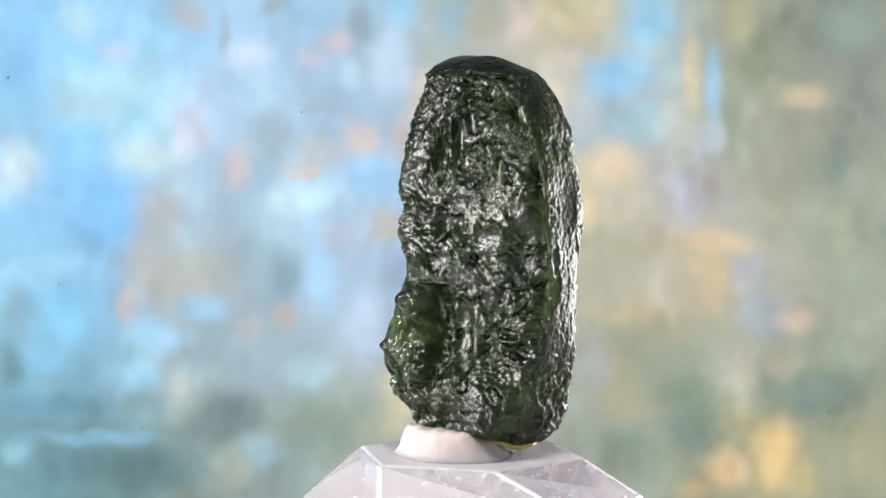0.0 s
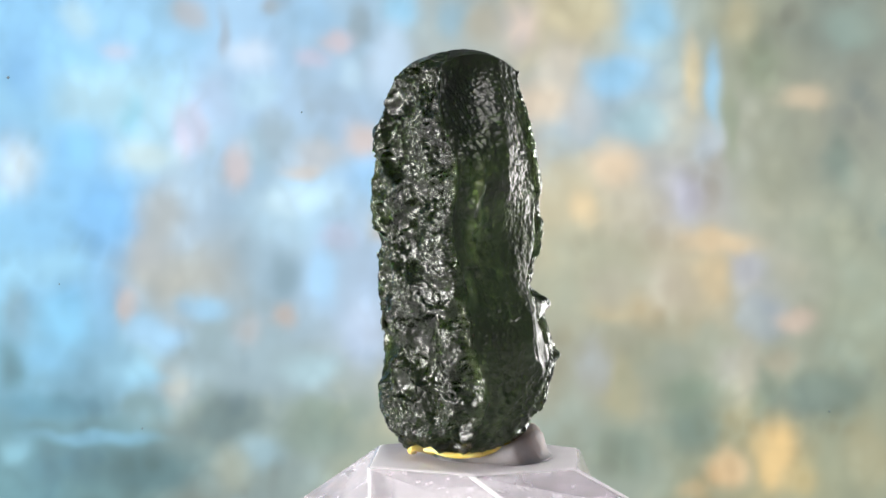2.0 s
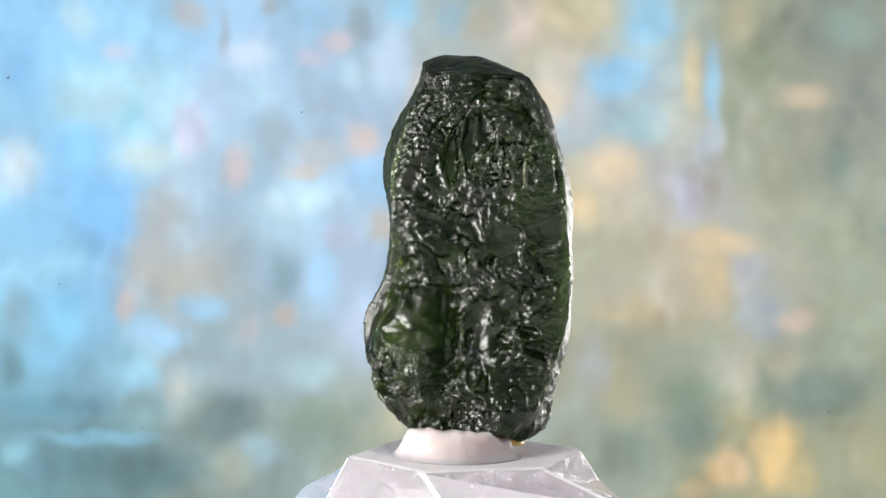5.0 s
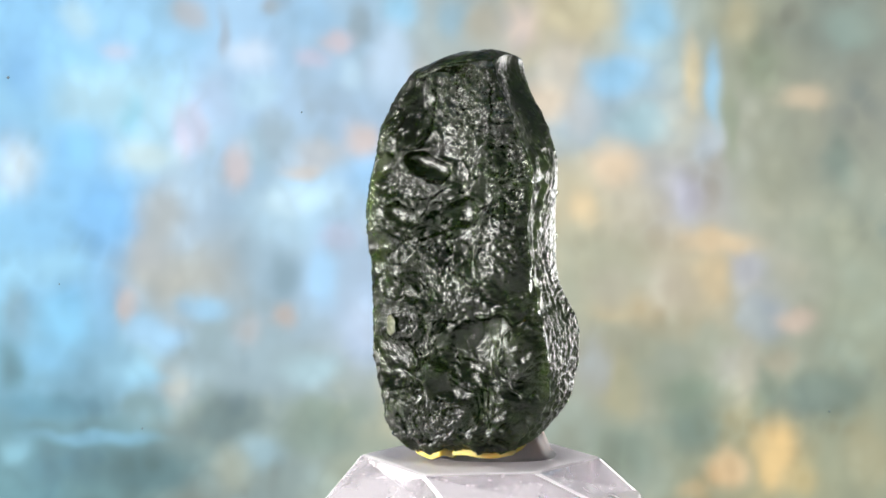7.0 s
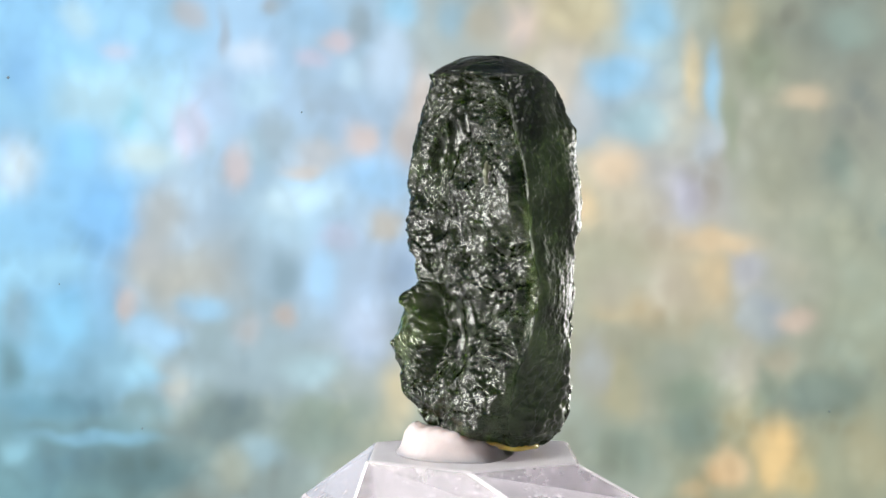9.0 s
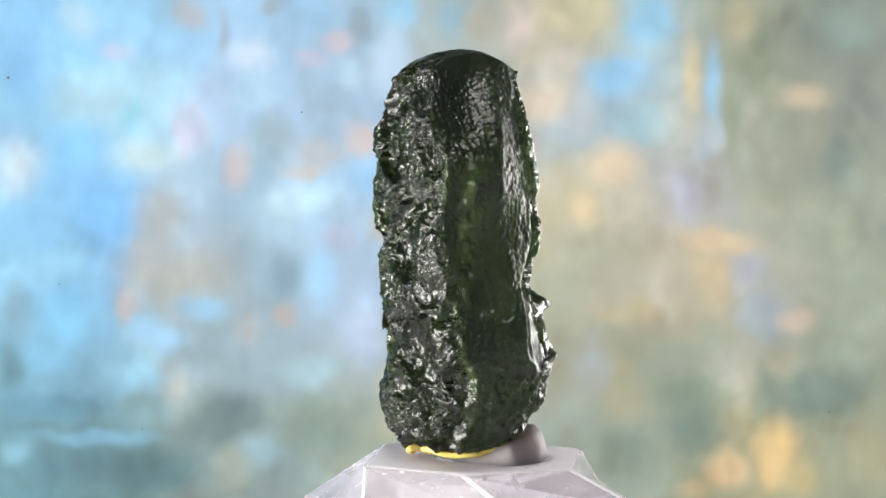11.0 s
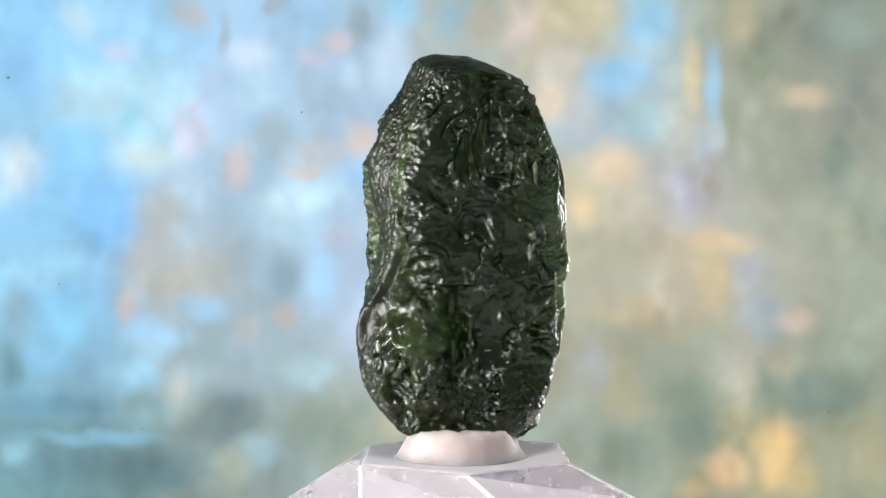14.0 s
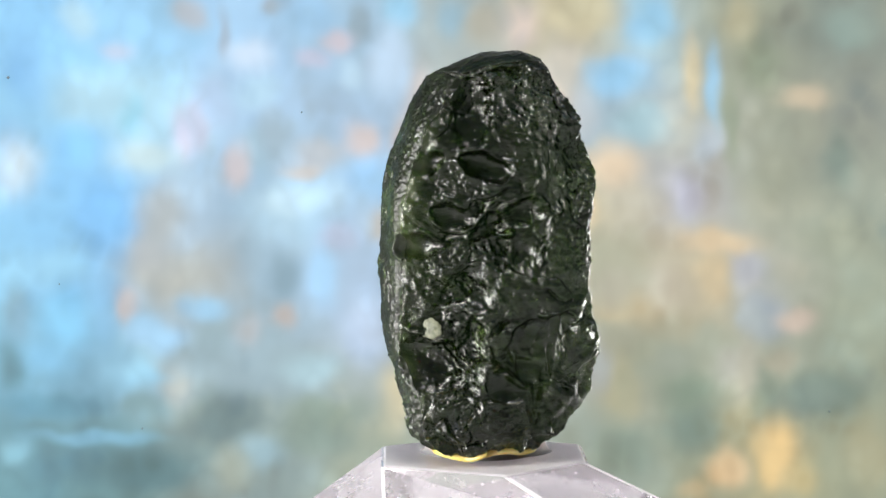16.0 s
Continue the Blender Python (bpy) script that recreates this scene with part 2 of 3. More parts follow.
    q = np.stack([px / 60, py / 60, px * 0], 1)
    wx, wy = px + 20 * vnoise(q, 3) + 8 * vnoise(q * 2.2, 4), py + 20 * vnoise(q, 5) + 8 * vnoise(q * 2.2, 6)
    top, total = np.zeros((len(px), 3)), np.zeros(len(px))
    for y, *stops in bands:
        for x, c in stops:
            w = np.exp(-((wx - np.clip(x, 60, 1500)) / 88) ** 2 - ((wy - y) / 78) ** 2) + 1e-9 / (1 + ((wx - x) / 300) ** 4 + ((wy - y) / 300) ** 4)
            top += w[:, None] * linear(c)
            total += w
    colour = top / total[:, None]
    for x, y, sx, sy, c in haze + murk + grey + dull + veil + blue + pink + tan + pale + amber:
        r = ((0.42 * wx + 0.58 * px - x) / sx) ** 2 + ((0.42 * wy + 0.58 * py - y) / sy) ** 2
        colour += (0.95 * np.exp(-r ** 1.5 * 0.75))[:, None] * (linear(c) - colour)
    # small round painted glints, thickly strewn, and a faint upright and level crease pattern
    for size, seed, power in ((78, 12, 0.26), (46, 13, 0.25), (30, 15, 0.12)):
        lay = np.stack([(px + 0.3 * (wy - py)) / size, (py + 0.3 * (wx - px)) / (size * 1.25), px * 0 + 0.5], 1)
        near, _ = cells(lay, seed)
        tone = vnoise(lay * 0.55, seed + 1)
        hue = vnoise(lay * 0.4 + 7, seed + 2)
        dot = np.exp(-(near / 0.52) ** 3)
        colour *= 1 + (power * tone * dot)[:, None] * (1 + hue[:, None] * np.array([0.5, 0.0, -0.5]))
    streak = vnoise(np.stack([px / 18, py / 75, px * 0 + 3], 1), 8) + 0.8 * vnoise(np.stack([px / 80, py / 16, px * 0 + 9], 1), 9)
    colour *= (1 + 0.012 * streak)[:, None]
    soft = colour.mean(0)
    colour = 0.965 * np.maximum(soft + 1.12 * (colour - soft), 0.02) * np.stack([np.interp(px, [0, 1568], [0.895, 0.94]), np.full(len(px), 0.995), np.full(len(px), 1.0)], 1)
    k = U * (3000 + dist / U) / 3000
    verts = np.stack([(px - 784) * k - 55 * U, np.full(len(px), dist), (441 - py) * k + EYE[2] - math.tan(radians(TILT)) * (dist - EYE[1])], 1)
    i = np.arange(nx * ny).reshape(ny, nx)
    faces = np.stack([i[1:, :-1], i[1:, 1:], i[:-1, 1:], i[:-1, :-1]], -1).reshape(-1, 4)
    m, nodes, links, s = material("painted_backdrop_glow")
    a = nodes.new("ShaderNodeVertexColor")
    a.layer_name = "blur_paint"
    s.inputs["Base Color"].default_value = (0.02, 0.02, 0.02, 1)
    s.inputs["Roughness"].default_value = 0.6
    # No lamp behind it: the painted highlights and shade are emitted directly.
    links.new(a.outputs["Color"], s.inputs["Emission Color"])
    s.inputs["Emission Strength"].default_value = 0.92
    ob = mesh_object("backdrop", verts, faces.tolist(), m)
    layer = ob.data.color_attributes.new("blur_paint", "FLOAT_COLOR", "POINT")
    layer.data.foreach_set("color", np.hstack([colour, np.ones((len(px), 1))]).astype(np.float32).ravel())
    # Stand-ins for dust on the camera, set on the backdrop to fit the view.
    for x, y, r in ((19, 139, 2.8), (535, 200, 1.5), (105, 503, 1.4), (250, 760, 1.7), (1470, 730, 1.3)):
        bm = bmesh.new()
        bmesh.ops.create_icosphere(bm, subdivisions=2, radius=1)
        for v in bm.verts:
            v.co = Vector(((x - 784) * k - 55 * U + v.co.x * r * k * (1 + 0.2 * noise.noise(v.co * 2 + Vector((x, 0, 0)))), dist - 0.0004 + v.co.y * 0.0003,
                           (441 - y) * k + EYE[2] - math.tan(radians(TILT)) * (dist - EYE[1]) + v.co.z * r * k))
        part("camera_dust_speck", bm, DUST, ob, smooth=True)
    tagged(ob, "backdrop emitting a painted blur of blue, grey and amber mottling", "backdrop", kind="structure")


# ---------------------------------------------------------------- the tektite
# height, centre across, centre towards the lens, half length, half thickness, squareness, turn, wedge
SECTIONS = [
    (410, 30, -53, 4, 4, 2.2, 0.98, 0.0),
    (350, 30, -53, 88, 86, 3.6, 0.98, -0.08),
    (311, 31, -54, 92, 102, 4.4, 0.99, -0.08),
    (241, 36, -55, 125, 105, 5.2, 0.84, -0.10),
    (141, 31, -49, 160, 102, 5.2, 0.86, -0.11),
    (41, 34, -43, 163, 99, 5.0, 0.82, -0.24),
    (-59, 32, -45, 174, 115, 2.5, 0.90, -0.20),
    (-159, 13, -47, 186, 96, 4.4, 0.82, -0.22),
    (-259, 6, -50, 162, 102, 3.6, 0.92, 0.12),
    (-319, 24, -34, 132, 99, 2.6, 0.77, 0.09),
    (-345, 24, -38, 96, 76, 2.4, 0.80, 0.10),
    (-356, 28, -40, 40, 32, 2.2, 0.80, 0.10),
]
# bowls and scars: bearing in degrees, height, half width, half height, depth
PITS = [
    (124, 232, 62, 62, 15), (104, 150, 30, 24, 13), (134, 148, 34, 26, 13), (93, 11, 44, 23, 16), (157, 70, 30, 30, 15), (99, -190, 42, 46, 15),
    (128, -80, 24, 20, 9), (160, 10, 30, 50, 9), (170, -150, 34, 60, 10), (150, -220, 46, 30, 8), (118, 70, 36, 26, 9), (-122, -150, 34, 60, 9),
    (-106, -28, 26, 24, 15),
]
SCARS = [
    (-108, -118, 34, 46, 15), (-40, 190, 30, 60, 8), (-14, 205, 26, 44, 9), (-60, -90, 40, 40, 9), (-20, -160, 46, 70, 8), (28, -142, 12, 12, 12),
    (-35, 40, 34, 30, 8), (15, 10, 40, 40, 4), (-75, 170, 20, 60, 7), (40, -300, 40, 30, 5),
]


# broad swellings and hollows: bearing, height, half angle, half height, rise
LUMPS = [(72, 240, 20, 55, 10), (-104, 100, 20, 120, 10), (82, 60, 14, 62, 8), (142, -190, 16, 64, 12), (140, -140, 12, 110, 12.1), (-148, 200, 12, 110, 11.8),
         (84, 100, 12, 110, 6.6), (-132, -120, 12, 35, 7.8), (-84, -20, 20, 35, 6.2), (44, -120, 12, 35, 6.8), (140, 300, 12, 110, 7.6), (100, 200, 12, 35, 5.5),
         (-146, 60, 12, 150, 8.0)]
HOLLOWS = [(-35, -160, 30, 66, -9), (-156, 0, 12, 110, -15.4), (148, 280, 30, 110, -14.4), (-164, 240, 12, 110, -12.1), (52, 280, 20, 110, -8.1), (-164, -260, 12, 35, -8.3),
         (-116, -200, 30, 35, -6.5), (124, 280, 12, 110, -9.4), (-116, 140, 12, 60, -6.8), (-76, -140, 12, 60, -8.2), (84, -120, 12, 60, -4.8), (-164, 20, 20, 110, -10.2),
         (116, 260, 12, 110, -8.6), (36, -280, 30, 110, -5.2), (-76, -160, 12, 110, -8.6), (108, 120, 12, 35, -10.5), (-172, 300, 12, 110, -5.9), (36, 220, 12, 35, -5.8),
         (-108, 280, 12, 35, -5.7), (-156, -20, 12, 60, -6.0), (-84, 100, 12, 60, -6.0),
         (-76, -140, 20, 60, -17.0), (140, 280, 12, 110, -6.5), (-156, 300, 12, 60, -8.0)]


def section_at(z):
    rows = np.array(SECTIONS)
    return [np.interp(z, rows[::-1, 0], rows[::-1, n]) for n in range(1, 8)]


def outline(z, angle):
    """The smooth form of the stone: across and towards the lens, at that height and way round."""
    u0, w0, a, b, n, rot, k = section_at(z)
    c, s = np.cos(angle), np.sin(angle)
    x = a * np.sign(c) * np.abs(c) ** (2 / n)
    y = b * np.sign(s) * np.abs(s) ** (2 / n) * (1 + k * np.clip(x / np.maximum(a, 1), -1, 1))
    x = x - 0.24 * y * np.clip((z + 150) / 100, 0, 1) * np.clip((330 - z) / 80, 0, 1)          # the two ends lean
    return u0 + x * np.sin(rot) + y * np.cos(rot), w0 + x * np.cos(rot) - y * np.sin(rot)


def stone_surface(nu=860, nv=690):
    lift = np.linspace(0, 1, nv)
    z1 = -356 + 766 * (0.5 - 0.5 * np.cos(np.pi * lift)) * 0.45 + 766 * lift * 0.55
    # even steps along the outline
    t = np.linspace(0, 2 * np.pi, 4001)
    u, w = outline(np.full(4001, 41.0), t)
    run = np.concatenate([[0], np.cumsum(np.hypot(np.diff(u), np.diff(w)))])
    angle = np.interp(np.linspace(0, run[-1], nu + 1)[:-1], run, t)
    zz, aa = np.meshgrid(z1, angle, indexing="ij")
    z, a = zz.ravel(), aa.ravel()
    # soften the corners of the stacked sections
    u, w = 0, 0
    for dz, share in ((-26, 0.15), (-12, 0.2), (0, 0.3), (12, 0.2), (26, 0.15)):
        du, dw = outline(np.clip(z + dz * np.clip((350 - np.abs(z)) / 60, 0, 1), -356, 410), a)
        u, w = u + share * du, w + share * dw
    p = np.stack([u, -w, z], 1)
    g = p.reshape(nv, nu, 3)
    along = np.roll(g, -1, 1) - np.roll(g, 1, 1)
    up = np.gradient(g, axis=0)
    nrm = np.cross(along, up)
    nrm /= np.maximum(np.linalg.norm(nrm, axis=2, keepdims=True), 1e-9)
    nrm = nrm.reshape(-1, 3)
    out = np.stack([u - 25, -(w + 50), z * 0], 1)
    if (nrm * out).sum() < 0:
        nrm = -nrm
    bearing = np.degrees(np.arctan2(u, w))
    facing = np.degrees(np.arctan2(nrm[:, 0], -nrm[:, 1]))
    ends = np.maximum(np.cos(np.radians(facing - 60)), np.cos(np.radians(facing + 124)))   # 1 on the narrow sides
    narrow = np.clip((ends - 0.80) / 0.12, 0, 1)
    narrow = narrow * narrow * (3 - 2 * narrow)
    broad = 1 - narrow
    # wandering grooves
    q = p / 70
    warp = np.stack([vnoise(q + 11, 21), vnoise(q + 23, 22), vnoise(q + 37, 23)], 1)
    d = np.zeros(len(p))
    d += (3 + 4 * broad) * vnoise(p / 120, 31)
    lean = p + 24 * warp + 9 * np.stack([vnoise(p / 24 + 3, 24), vnoise(p / 24 + 17, 25), vnoise(p / 24 + 29, 26)], 1)
    # scalloped cups with crisp ridges between them, cut into smooth glossy plateaus
    a1, a2 = cells(np.stack([lean[:, 0] / 62, lean[:, 1] / 62, lean[:, 2] / 56], 1), 41)
    depth = np.clip(0.75 + 1.2 * vnoise(p / 66 + 9, 42), 0.1, 1.5)
    cups = -17 * depth * np.clip(1 - (a1 / 0.66) ** 2, 0, 1) ** 1.15
    b1, b2 = cells(lean / np.array([30, 30, 27]) + 5, 43)
    busy = np.clip(0.45 + 1.5 * vnoise(p / 85 + 4, 44), 0, 1)
    cups -= (1.5 + 7 * busy) * np.clip(1 - (b1 / 0.64) ** 2, 0, 1) ** 1.15
    d += (0.06 * narrow + broad) * (cups + 7)
    # long bent flow grooves
    worm = 1 - np.abs(vnoise(np.stack([lean[:, 0] / 34, lean[:, 1] / 34, lean[:, 2] / 42], 1), 51))
    d += (0.08 * narrow + broad) * (-7.0 * np.clip(0.5 + 1.3 * vnoise(p / 75 + 6, 53), 0.1, 1) * np.clip((worm - 0.88) / 0.12, 0, 1) ** 1.2)
    worm = 1 - np.abs(vnoise(np.stack([lean[:, 0] / 15, lean[:, 1] / 15, lean[:, 2] / 18], 1), 52))
    d += (0.10 * narrow + broad * busy) * (-2.4 * np.clip((worm - 0.82) / 0.18, 0, 1))
    # fine pebbling, and upright striae on the narrow sides
    striae = vnoise(np.stack([p[:, 0] / 6.5 + 2 * warp[:, 0], p[:, 1] / 6.5 + 2 * warp[:, 1], p[:, 2] / 60], 1), 61)
    d += narrow * 1.1 * striae
    a1, a2 = cells(p / 6.0 + 2, 63)
    patch = np.clip(0.5 + 1.4 * vnoise(p / 55 + 3, 65), 0, 1)
    d += (0.8 * narrow + broad * (0.5 + 0.6 * patch)) * 2.2 * (0.5 - a1)
    crinkle = p + 7 * warp + 4 * np.stack([vnoise(p / 11 + 5, 27), vnoise(p / 11 + 15, 28), vnoise(p / 11 + 25, 29)], 1)
    d += broad * (1.3 * (0.4 - np.abs(vnoise(crinkle / np.array([17, 17, 21]), 72))) + 1.0 * (0.4 - np.abs(vnoise(crinkle / 8, 73))))
    a1, a2 = cells(p / np.array([11, 11, 13]) + 8, 64)
    d += (0.4 * narrow + broad * (0.35 + 0.65 * patch)) * (-3.2 * np.clip(1 - (a1 / 0.6) ** 2, 0, 1))
    low = np.clip((-150 - z) / 80, 0, 1)
    a1, a2 = cells(p / 17 + 3, 67)
    d += narrow * low * (-5.5 * np.clip(1 - (a1 / 0.62) ** 2, 0, 1))
    d += 0.5 * vnoise(p / 4.2, 71)
    cap = np.clip((z - 312) / 20, 0, 1)
    d *= 1 - 0.72 * cap
    # bowls with raised, bent rims
    radius = np.hypot(u, w)
    for f, h, sx, sz, depth in PITS + SCARS:
        db = (bearing - f + 180) % 360 - 180
        ex, ez = np.radians(db) * np.maximum(radius, 90) + 0.7 * (lean - p)[:, 1] * sx / 30, z - h + 0.7 * (lean - p)[:, 0] * sz / 30
        r = np.sqrt((ex / sx) ** 2 + (ez / sz) ** 2)
        bowl = np.where(np.abs(db) < 75, np.clip(1 - r ** 2.2, 0, 1), 0)
        rim = np.where(np.abs(db) < 75, np.exp(-((r - 1.06) / 0.13) ** 2), 0)
        d = d * (1 - 0.66 * np.minimum(bowl * 2, 1)) - 1.2 * depth * bowl * (1 + 0.4 * ez / sz) + 4.0 * rim * (0.55 + vnoise(p / 30, 66))
    # the thick flake low on one narrow side
    db = (bearing + 98 + 180) % 360 - 180
    flake = np.clip(1.15 - (db / 17) ** 2, 0, 1) * np.clip((z + 285) / 60, 0, 1) * np.clip((-62 - z) / 26, 0, 1)
    d += 22 * flake
    for f, h, sx, sz, rise in LUMPS + HOLLOWS:
        db = (bearing - f + 180) % 360 - 180
        d += rise * np.exp(-(db / sx) ** 2 - ((z - h) / sz) ** 2)
    # a ragged plate along the back edge
    db = (bearing + 158 + 180) % 360 - 180
    plate = np.exp(-(db / 13) ** 4) * np.clip((z + 90) / 60, 0, 1)
    ragged = plate * np.clip((205 - z) / 40, 0, 1)
    d += plate * np.clip((290 - z) / 70, 0, 1) * 8 + ragged * np.exp(-((db + 4) / 5) ** 2) * 14 * np.maximum(vnoise(p / 16, 77), -0.2)
    chips = ragged * np.exp(-((db + 4) / 5) ** 2) * np.clip(0.5 + vnoise(p / 22, 78), 0, 1)
    # a crescent groove beside the flake
    db = (bearing + 104 + 180) % 360 - 180
    r = np.sqrt((np.radians(db) * 190 / 92) ** 2 + ((z + 150) / 165) ** 2)
    side = np.clip(-db / 8, 0, 1) * np.clip((z + 185) / 40, 0, 1)
    d -= 15 * side * np.exp(-((r - 1 + 0.03 * warp[:, 0]) / 0.075) ** 2)
    d -= 9 * side * np.clip((0.98 - r) / 0.1, 0, 1) * np.clip((db + 60) / 20, 0, 1)
    # Mask by facing, flake and plate for the painted glow through chips and rims.
    corner = np.exp(-((ends - 0.76) / 0.12) ** 2) * np.clip((250 - z) / 60, 0, 1) * np.clip((z + 300) / 60, 0, 1)
    thin = np.clip(0.52 * corner * (0.5 + 0.8 * vnoise(p / 60, 91)) + 0.42 * flake * np.clip((z + 230) / 60, 0, 1) * (0.6 + 0.8 * vnoise(p / 26, 92)) + 0.7 * chips, 0, 1)
    p = p + nrm * d[:, None]
    # the foot is broken off higher on the waxed side
    foot = -334 + np.clip(0.3 * (u * -0.77 + w * 0.64), -18, 22) + 4 * vnoise(p / 28, 81)
    p[:, 2] = np.where(p[:, 2] < foot, foot + 0.2 * (p[:, 2] - foot), p[:, 2])
    # the crown is an oblique break, falling towards one narrow side
    s = u * 0.71 + w * 0.71
    crown = 346 - 0.46 * 22 * np.log1p(np.exp((s + 4) / 22)) - 0.35 * np.maximum(-s - 75, 0) - 0.0034 * (u * -0.71 + w * 0.71 + 58) ** 2 + 2.5 * vnoise(p / 40, 83) + 1.0 * vnoise(p / 9, 84)
    p[:, 2] = np.where(p[:, 2] > crown, crown + 0.025 * (p[:, 2] - crown), p[:, 2])
    return p, nu, nv, narrow, thin


def tektite():
    p, nu, nv, matt, thin = stone_surface()
    thing = tagged(new("tektite"), "dark bottle-green tektite with deeply pitted glassy surface, stood on end", "stone")
    i = np.arange(nu * nv).reshape(nv, nu)
    r = np.roll(i, -1, 1)
    faces = np.stack([i[:-1], r[:-1], r[1:], i[1:]], -1).reshape(-1, 4).tolist()
    faces += [i[0][::-1].tolist(), i[-1].tolist()]
    body = mesh_object("body", p * U, faces, GLASS, thing)
    worn = body.data.attributes.new("worn", "FLOAT", "POINT")
    worn.data.foreach_set("value", matt.astype(np.float32))
    layer = body.data.attributes.new("thin", "FLOAT", "POINT")
    layer.data.foreach_set("value", thin.astype(np.float32))
    # where the foot turns under: the outermost low point on each side
    g = p.reshape(nv, nu, 3)[: nv // 6, ::8]
    ring = np.argmax(np.hypot(g[..., 0] - 22, g[..., 1] - 40) - 3.0 * (g[..., 2] + 340), axis=0)
    seam = np.array([g[r, n] for n, r in enumerate(ring)])
    for _ in range(6):
        seam = (np.roll(seam, 1, 0) + 2 * seam + np.roll(seam, -1, 0)) / 4
    # pale scabs of soil left in hollows
    for f, h, sx, sz in ((101, -126, 17, 17), (24, 134, 8, 18)):
        b = np.degrees(np.arctan2(p[:, 0], -p[:, 1]))
        db = (b - f + 180) % 360 - 180
        near = np.argmin((db * 2.5) ** 2 + (p[:, 2] - h) ** 2)
        at = p[near]
        bm = bmesh.new()
        bmesh.ops.create_icosphere(bm, subdivisions=4, radius=1)
        outward = Vector((math.sin(radians(f)), -math.cos(radians(f)), 0))
        turn = outward.to_track_quat("Z", "Y").to_matrix()
        for v in bm.verts:
            n = 1 + 0.55 * noise.noise(v.co * 1.1 + Vector((f, 0, 0))) + 0.22 * noise.noise(v.co * 3 + Vector((0, f, 0)))
            c = turn @ Vector((v.co.x * sx * n * (1.2 if v.co.x > v.co.y else 0.8), v.co.y * sz * n, v.co.z * 3.5 * n))
            v.co = (Vector(at) + c) * U
        part("soil_scab", bm, CRUST, thing, "pale chalky scab in a hollow", smooth=True)
    return thing, seam


# ---------------------------------------------------------------- wax and stand
TOP = -367            # the stand's flat top


def wax_pad(seam):
    bm = bmesh.new()
    profile = [(1.16, 0.0), (1.12, 0.06), (1.06, 0.22), (1.01, 0.5), (0.975, 0.72), (0.94, 0.88), (0.88, 0.97), (0.78, 1.0), (0.55, 1.0), (0.25, 1.0)]
    loops = []
    for share, rise in profile:
        loop = []
        for k in range(160):
            a = 2 * math.pi * k / 160
            c = Vector((math.cos(a), math.sin(a), rise))
            grow = share * (1 + 0.05 * noise.noise(c * 1.3) + 0.018 * noise.noise(c * 4) + 0.006 * noise.noise(c * 13))
            x, y = c.x * 104 * grow - 22, c.y * 102 * grow + 10
            s = max(-60.0, min(75.0, (-0.77 * x - 0.64 * y)))
            if s < 20:                                     # drawn in under the stone
                x, y = x * (1 + 0.0034 * (s - 20)), y * (1 + 0.0034 * (s - 20))
            tall = 27 + 0.33 * s + 6 * noise.noise(Vector((x / 22, y / 22, 5))) + 2 * noise.noise(Vector((x / 8, y / 8, 9)))
            loop.append(bm.verts.new((x * U, y * U, (TOP + 3.1 + rise * max(tall, 6)) * U)))
        loops.append(loop)
    for lower, upper in zip(loops, loops[1:]):
        for k in range(160):
            bm.faces.new((lower[k], lower[(k + 1) % 160], upper[(k + 1) % 160], upper[k]))
    bm.faces.new(loops[-1])
    bm.faces.new(loops[0][::-1])
    pad = tagged(new("wax_pad"), "lump of white mounting wax with an added amber ring", "wax")
    part("lump", bm, WAX, pad, smooth=True)
    # an amber ring along the stone's foot, added for the lens's yellow colour fringe
    bm = bmesh.new()
    rings = []
    for u, y, z in seam:
        way = Vector((u - 22, y - 40)).normalized()
        ring = []
        for k in range(8):
            a = 2 * math.pi * k / 8
            out, lift = 7 * math.cos(a) - 7, 6 * math.sin(a) - 4
            ring.append(bm.verts.new(((u + way.x * out) * U, (y + way.y * out) * U, (z + lift) * U)))
        rings.append(ring)
    for a, b in zip(rings, rings[1:] + rings[:1]):
        for k in range(8):
            bm.faces.new((a[k], a[(k + 1) % 8], b[(k + 1) % 8], b[k]))
    part("amber_ring", bm, FRINGE, pad, "thin amber ring standing in for a yellow colour fringe", smooth=True)
    return pad


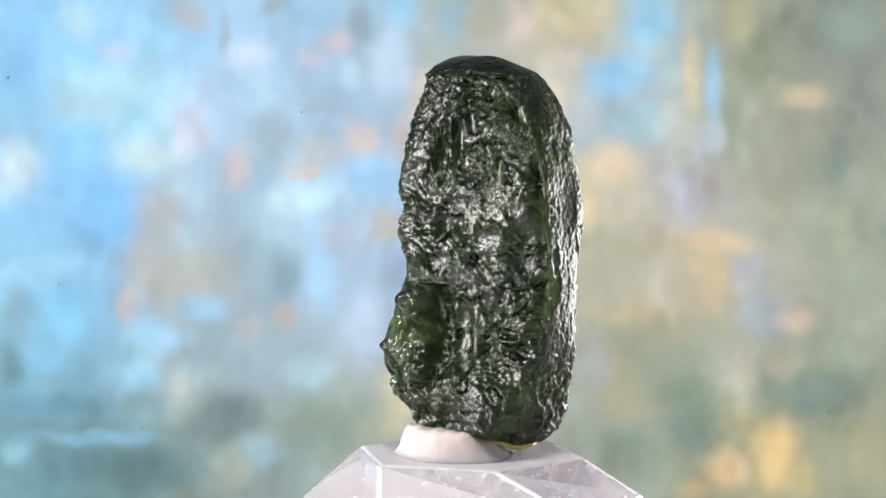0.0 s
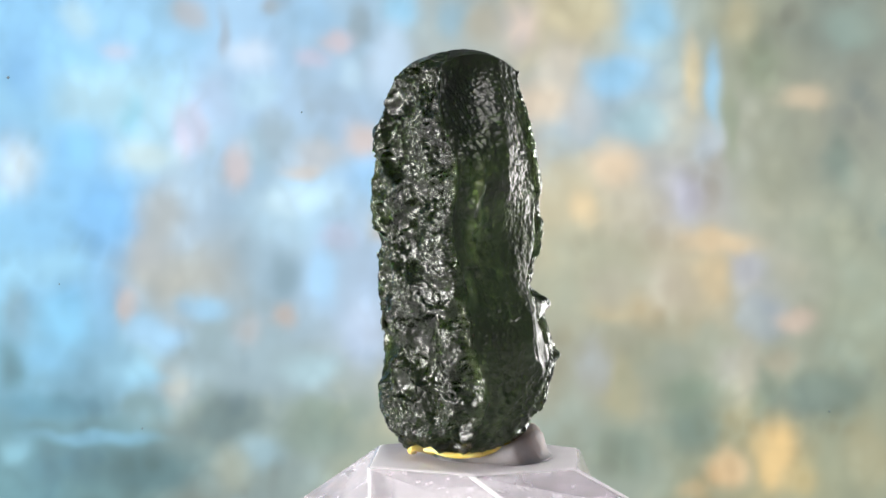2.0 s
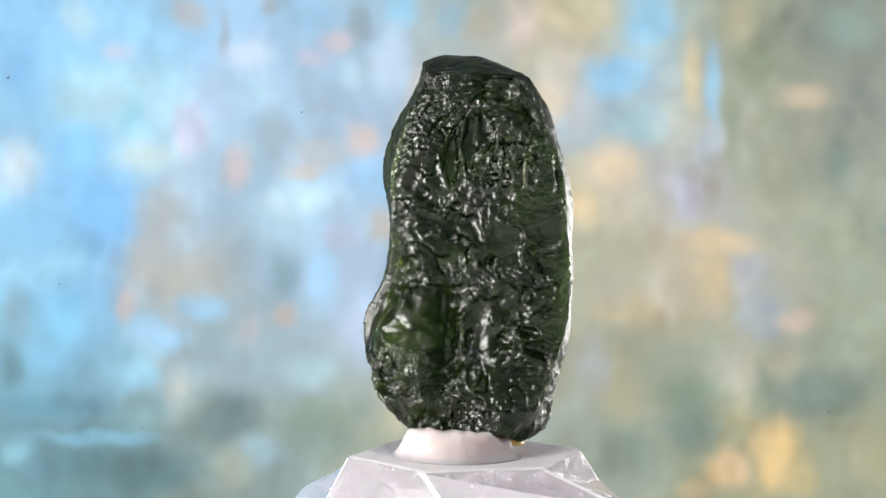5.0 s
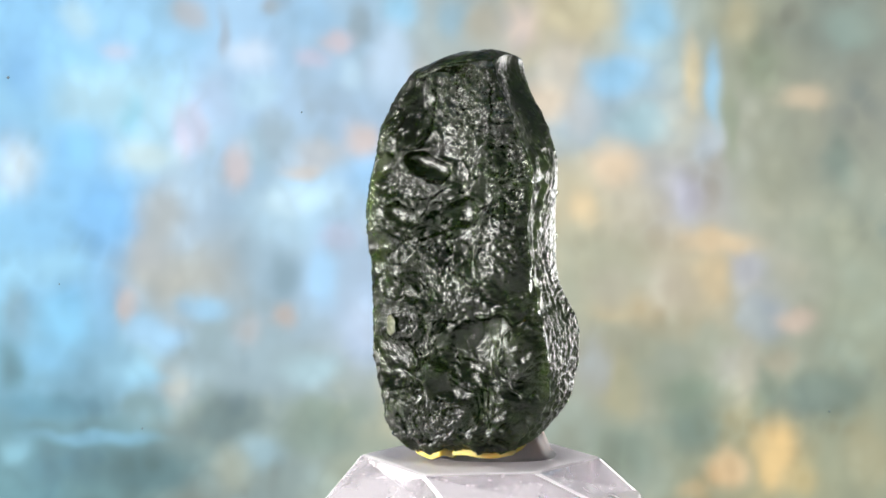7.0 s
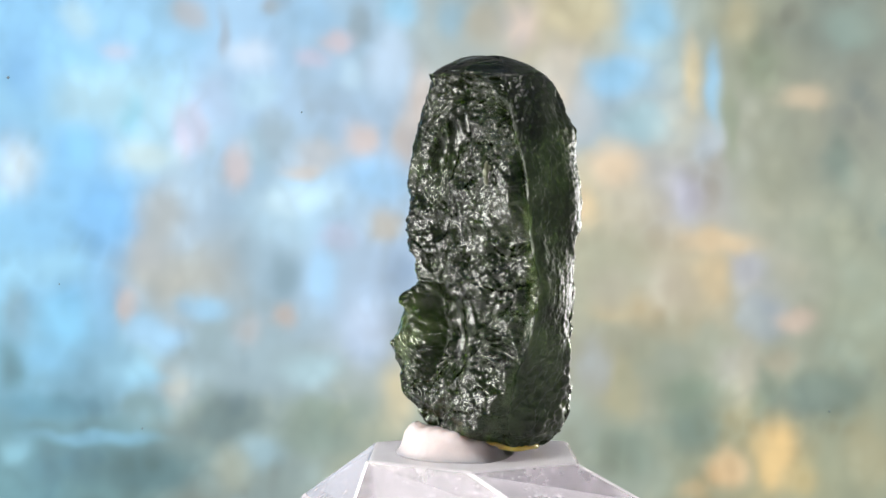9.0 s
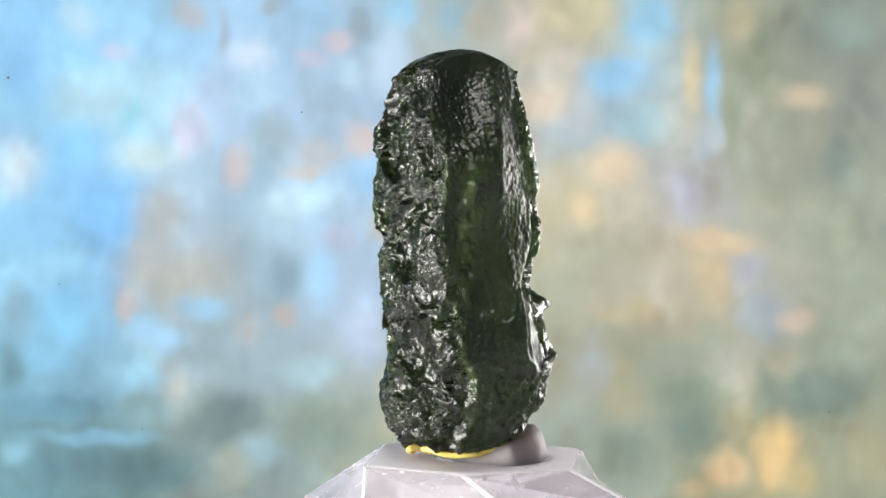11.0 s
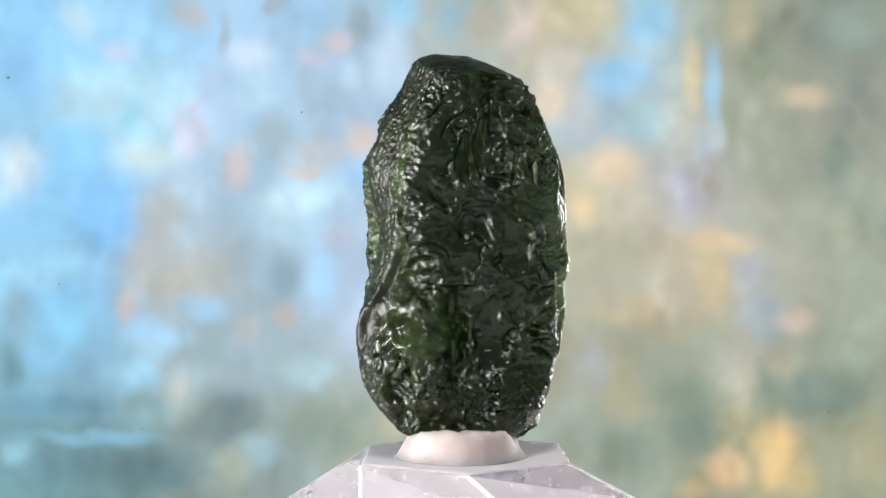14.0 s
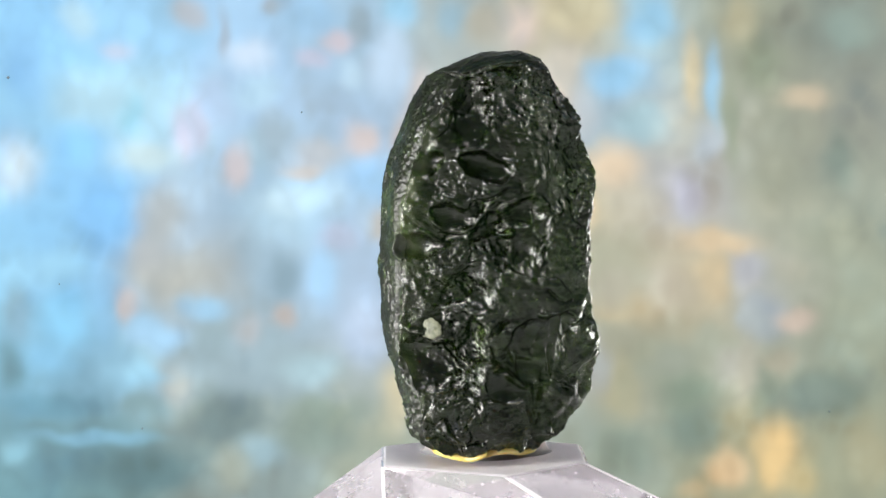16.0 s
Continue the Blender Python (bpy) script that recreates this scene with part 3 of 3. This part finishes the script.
def crystal_stand():
    """A cut block of clear quartz: six-sided flat top, sloping crown faces, girdle, and a foot on the turntable."""
    corners = [(12, 189), (77, 203), (143, 227), (196, 214), (248, 227), (306, 204)]
    belly = [(40, 296), (100, 308), (165, 327), (219, 340), (272, 314), (328, 303)]
    rings = [(TOP, 1.0), (TOP - 80, 1.0), (TOP - 165, 1.2), (TOP - 240, 1.22), (TOP - 590, 1.0)]
    bm = bmesh.new()
    loops = []
    for n, (z, grow) in enumerate(rings):
        loop = []
        for k, (f, r) in enumerate(corners):
            a, r2 = (radians(belly[k][0]), belly[k][1] * grow) if n else (radians(f), r)
            loop.append(bm.verts.new((r2 * math.sin(a) * U, -r2 * math.cos(a) * U, z * U)))
        loops.append(loop)
    for a, b in zip(loops, loops[1:]):
        for k in range(6):
            bm.faces.new((a[k], a[(k + 1) % 6], b[(k + 1) % 6]))
            bm.faces.new((a[k], b[(k + 1) % 6], b[k]))
    bm.faces.new(loops[0])
    bm.faces.new(loops[-1][::-1])
    bmesh.ops.recalc_face_normals(bm, faces=bm.faces)
    # broad ground chamfers along the crown, fine ones below
    rim = {frozenset((loops[0][k], loops[1][k])) for k in range(6)}
    crown = [e for e in bm.edges if frozenset(e.verts) in rim]
    bmesh.ops.bevel(bm, geom=crown, offset=5 * U, segments=2, affect="EDGES", profile=0.5, material=1)
    stand = tagged(new("crystal_stand"), "clear faceted quartz stand with a flat frosted top", "display stand")
    block = part("block", bm, CRYSTAL, stand)
    block.data.materials.append(FROST)
    # bubbles and healed cracks inside the quartz
    rnd = random.Random(9)
    for _ in range(46):
        f, r, z = rnd.uniform(60, 230), rnd.uniform(90, 205), TOP - rnd.uniform(10, 70)
        size = rnd.uniform(1.5, 4.5)
        bm = bmesh.new()
        bmesh.ops.create_icosphere(bm, subdivisions=1, radius=1)
        for v in bm.verts:
            v.co = Vector((r * math.sin(radians(f)) + v.co.x * size, -r * math.cos(radians(f)) + v.co.y * size, z + v.co.z * size * 0.5)) * U
        part("flaw", bm, FROST, stand, smooth=True)
    # the ground top, a thin matt skin
    bm = bmesh.new()
    low = [bm.verts.new(((r - 5) * math.sin(radians(f)) * U, -(r - 5) * math.cos(radians(f)) * U, (TOP + 0.1) * U)) for f, r in corners]
    high = [bm.verts.new(((r - 9) * math.sin(radians(f)) * U, -(r - 9) * math.cos(radians(f)) * U, (TOP + 3) * U)) for f, r in corners]
    for k in range(6):
        bm.faces.new((low[k], low[(k + 1) % 6], high[(k + 1) % 6], high[k]))
    bm.faces.new(high)
    bm.faces.new(low[::-1])
    part("top_face", bm, FROST, stand, "ground, milky lavender-white top face")
    return stand


def turntable():
    # Out of view; plate made white and wide to bounce light into the stand.
    thing = tagged(new("turntable"), "small round white turntable under the quartz stand", "turntable")
    for name, r, z0, z1, mat in (("plate", 0.045, -0.0058, 0.0 + (TOP - 590) * U + H0 - 0.0002, WHITE), ("base", 0.036, -0.028, -0.006, WHITE)):
        bm = bmesh.new()
        bmesh.ops.create_cone(bm, cap_ends=True, segments=72, radius1=r, radius2=r, depth=z1 - z0, matrix=Matrix.Translation((0, 0, (z0 + z1) / 2)))
        bmesh.ops.bevel(bm, geom=[e for e in bm.edges if len(e.link_faces) == 2 and e.calc_face_angle() > 1], offset=0.0008, segments=2, affect="EDGES")
        part(name, bm, mat, thing)
    return thing


setting()
backdrop()
STONE, SEAM = tektite()
PAD, STAND = wax_pad(SEAM), crystal_stand()
turntable()


# ---------------------------------------------------------------- what moves
def motions():
    # seconds and degrees: the heavy side makes the turntable run unevenly
    turns = [(0, 0.0), (0.5, 40.9), (1, 81.9), (1.5, 122.7), (2, 162.7), (2.5, 200.5), (3, 235.9), (3.5, 270.6), (4, 307.5), (4.5, 346.9), (5, 388.0), (5.5, 429.9), (6, 472.1), (6.5, 513.9), (7, 554.1), (7.5, 591.2), (8, 627.5), (8.5, 665.4), (9, 706.0), (9.5, 748.4), (10, 791.9), (10.5, 835.8), (11, 879.2), (11.5, 921.5), (12, 962.0), (12.5, 1001.7), (13, 1042.9), (13.5, 1085.9), (14, 1130.1), (14.5, 1175.3), (15, 1221.0), (15.5, 1265.8), (16, 1310.7)]
    for thing in (STONE, PAD, STAND):
        walk(thing, [(t, pose(0, 0, H0, 0, 0, a)) for t, a in turns])


motions()
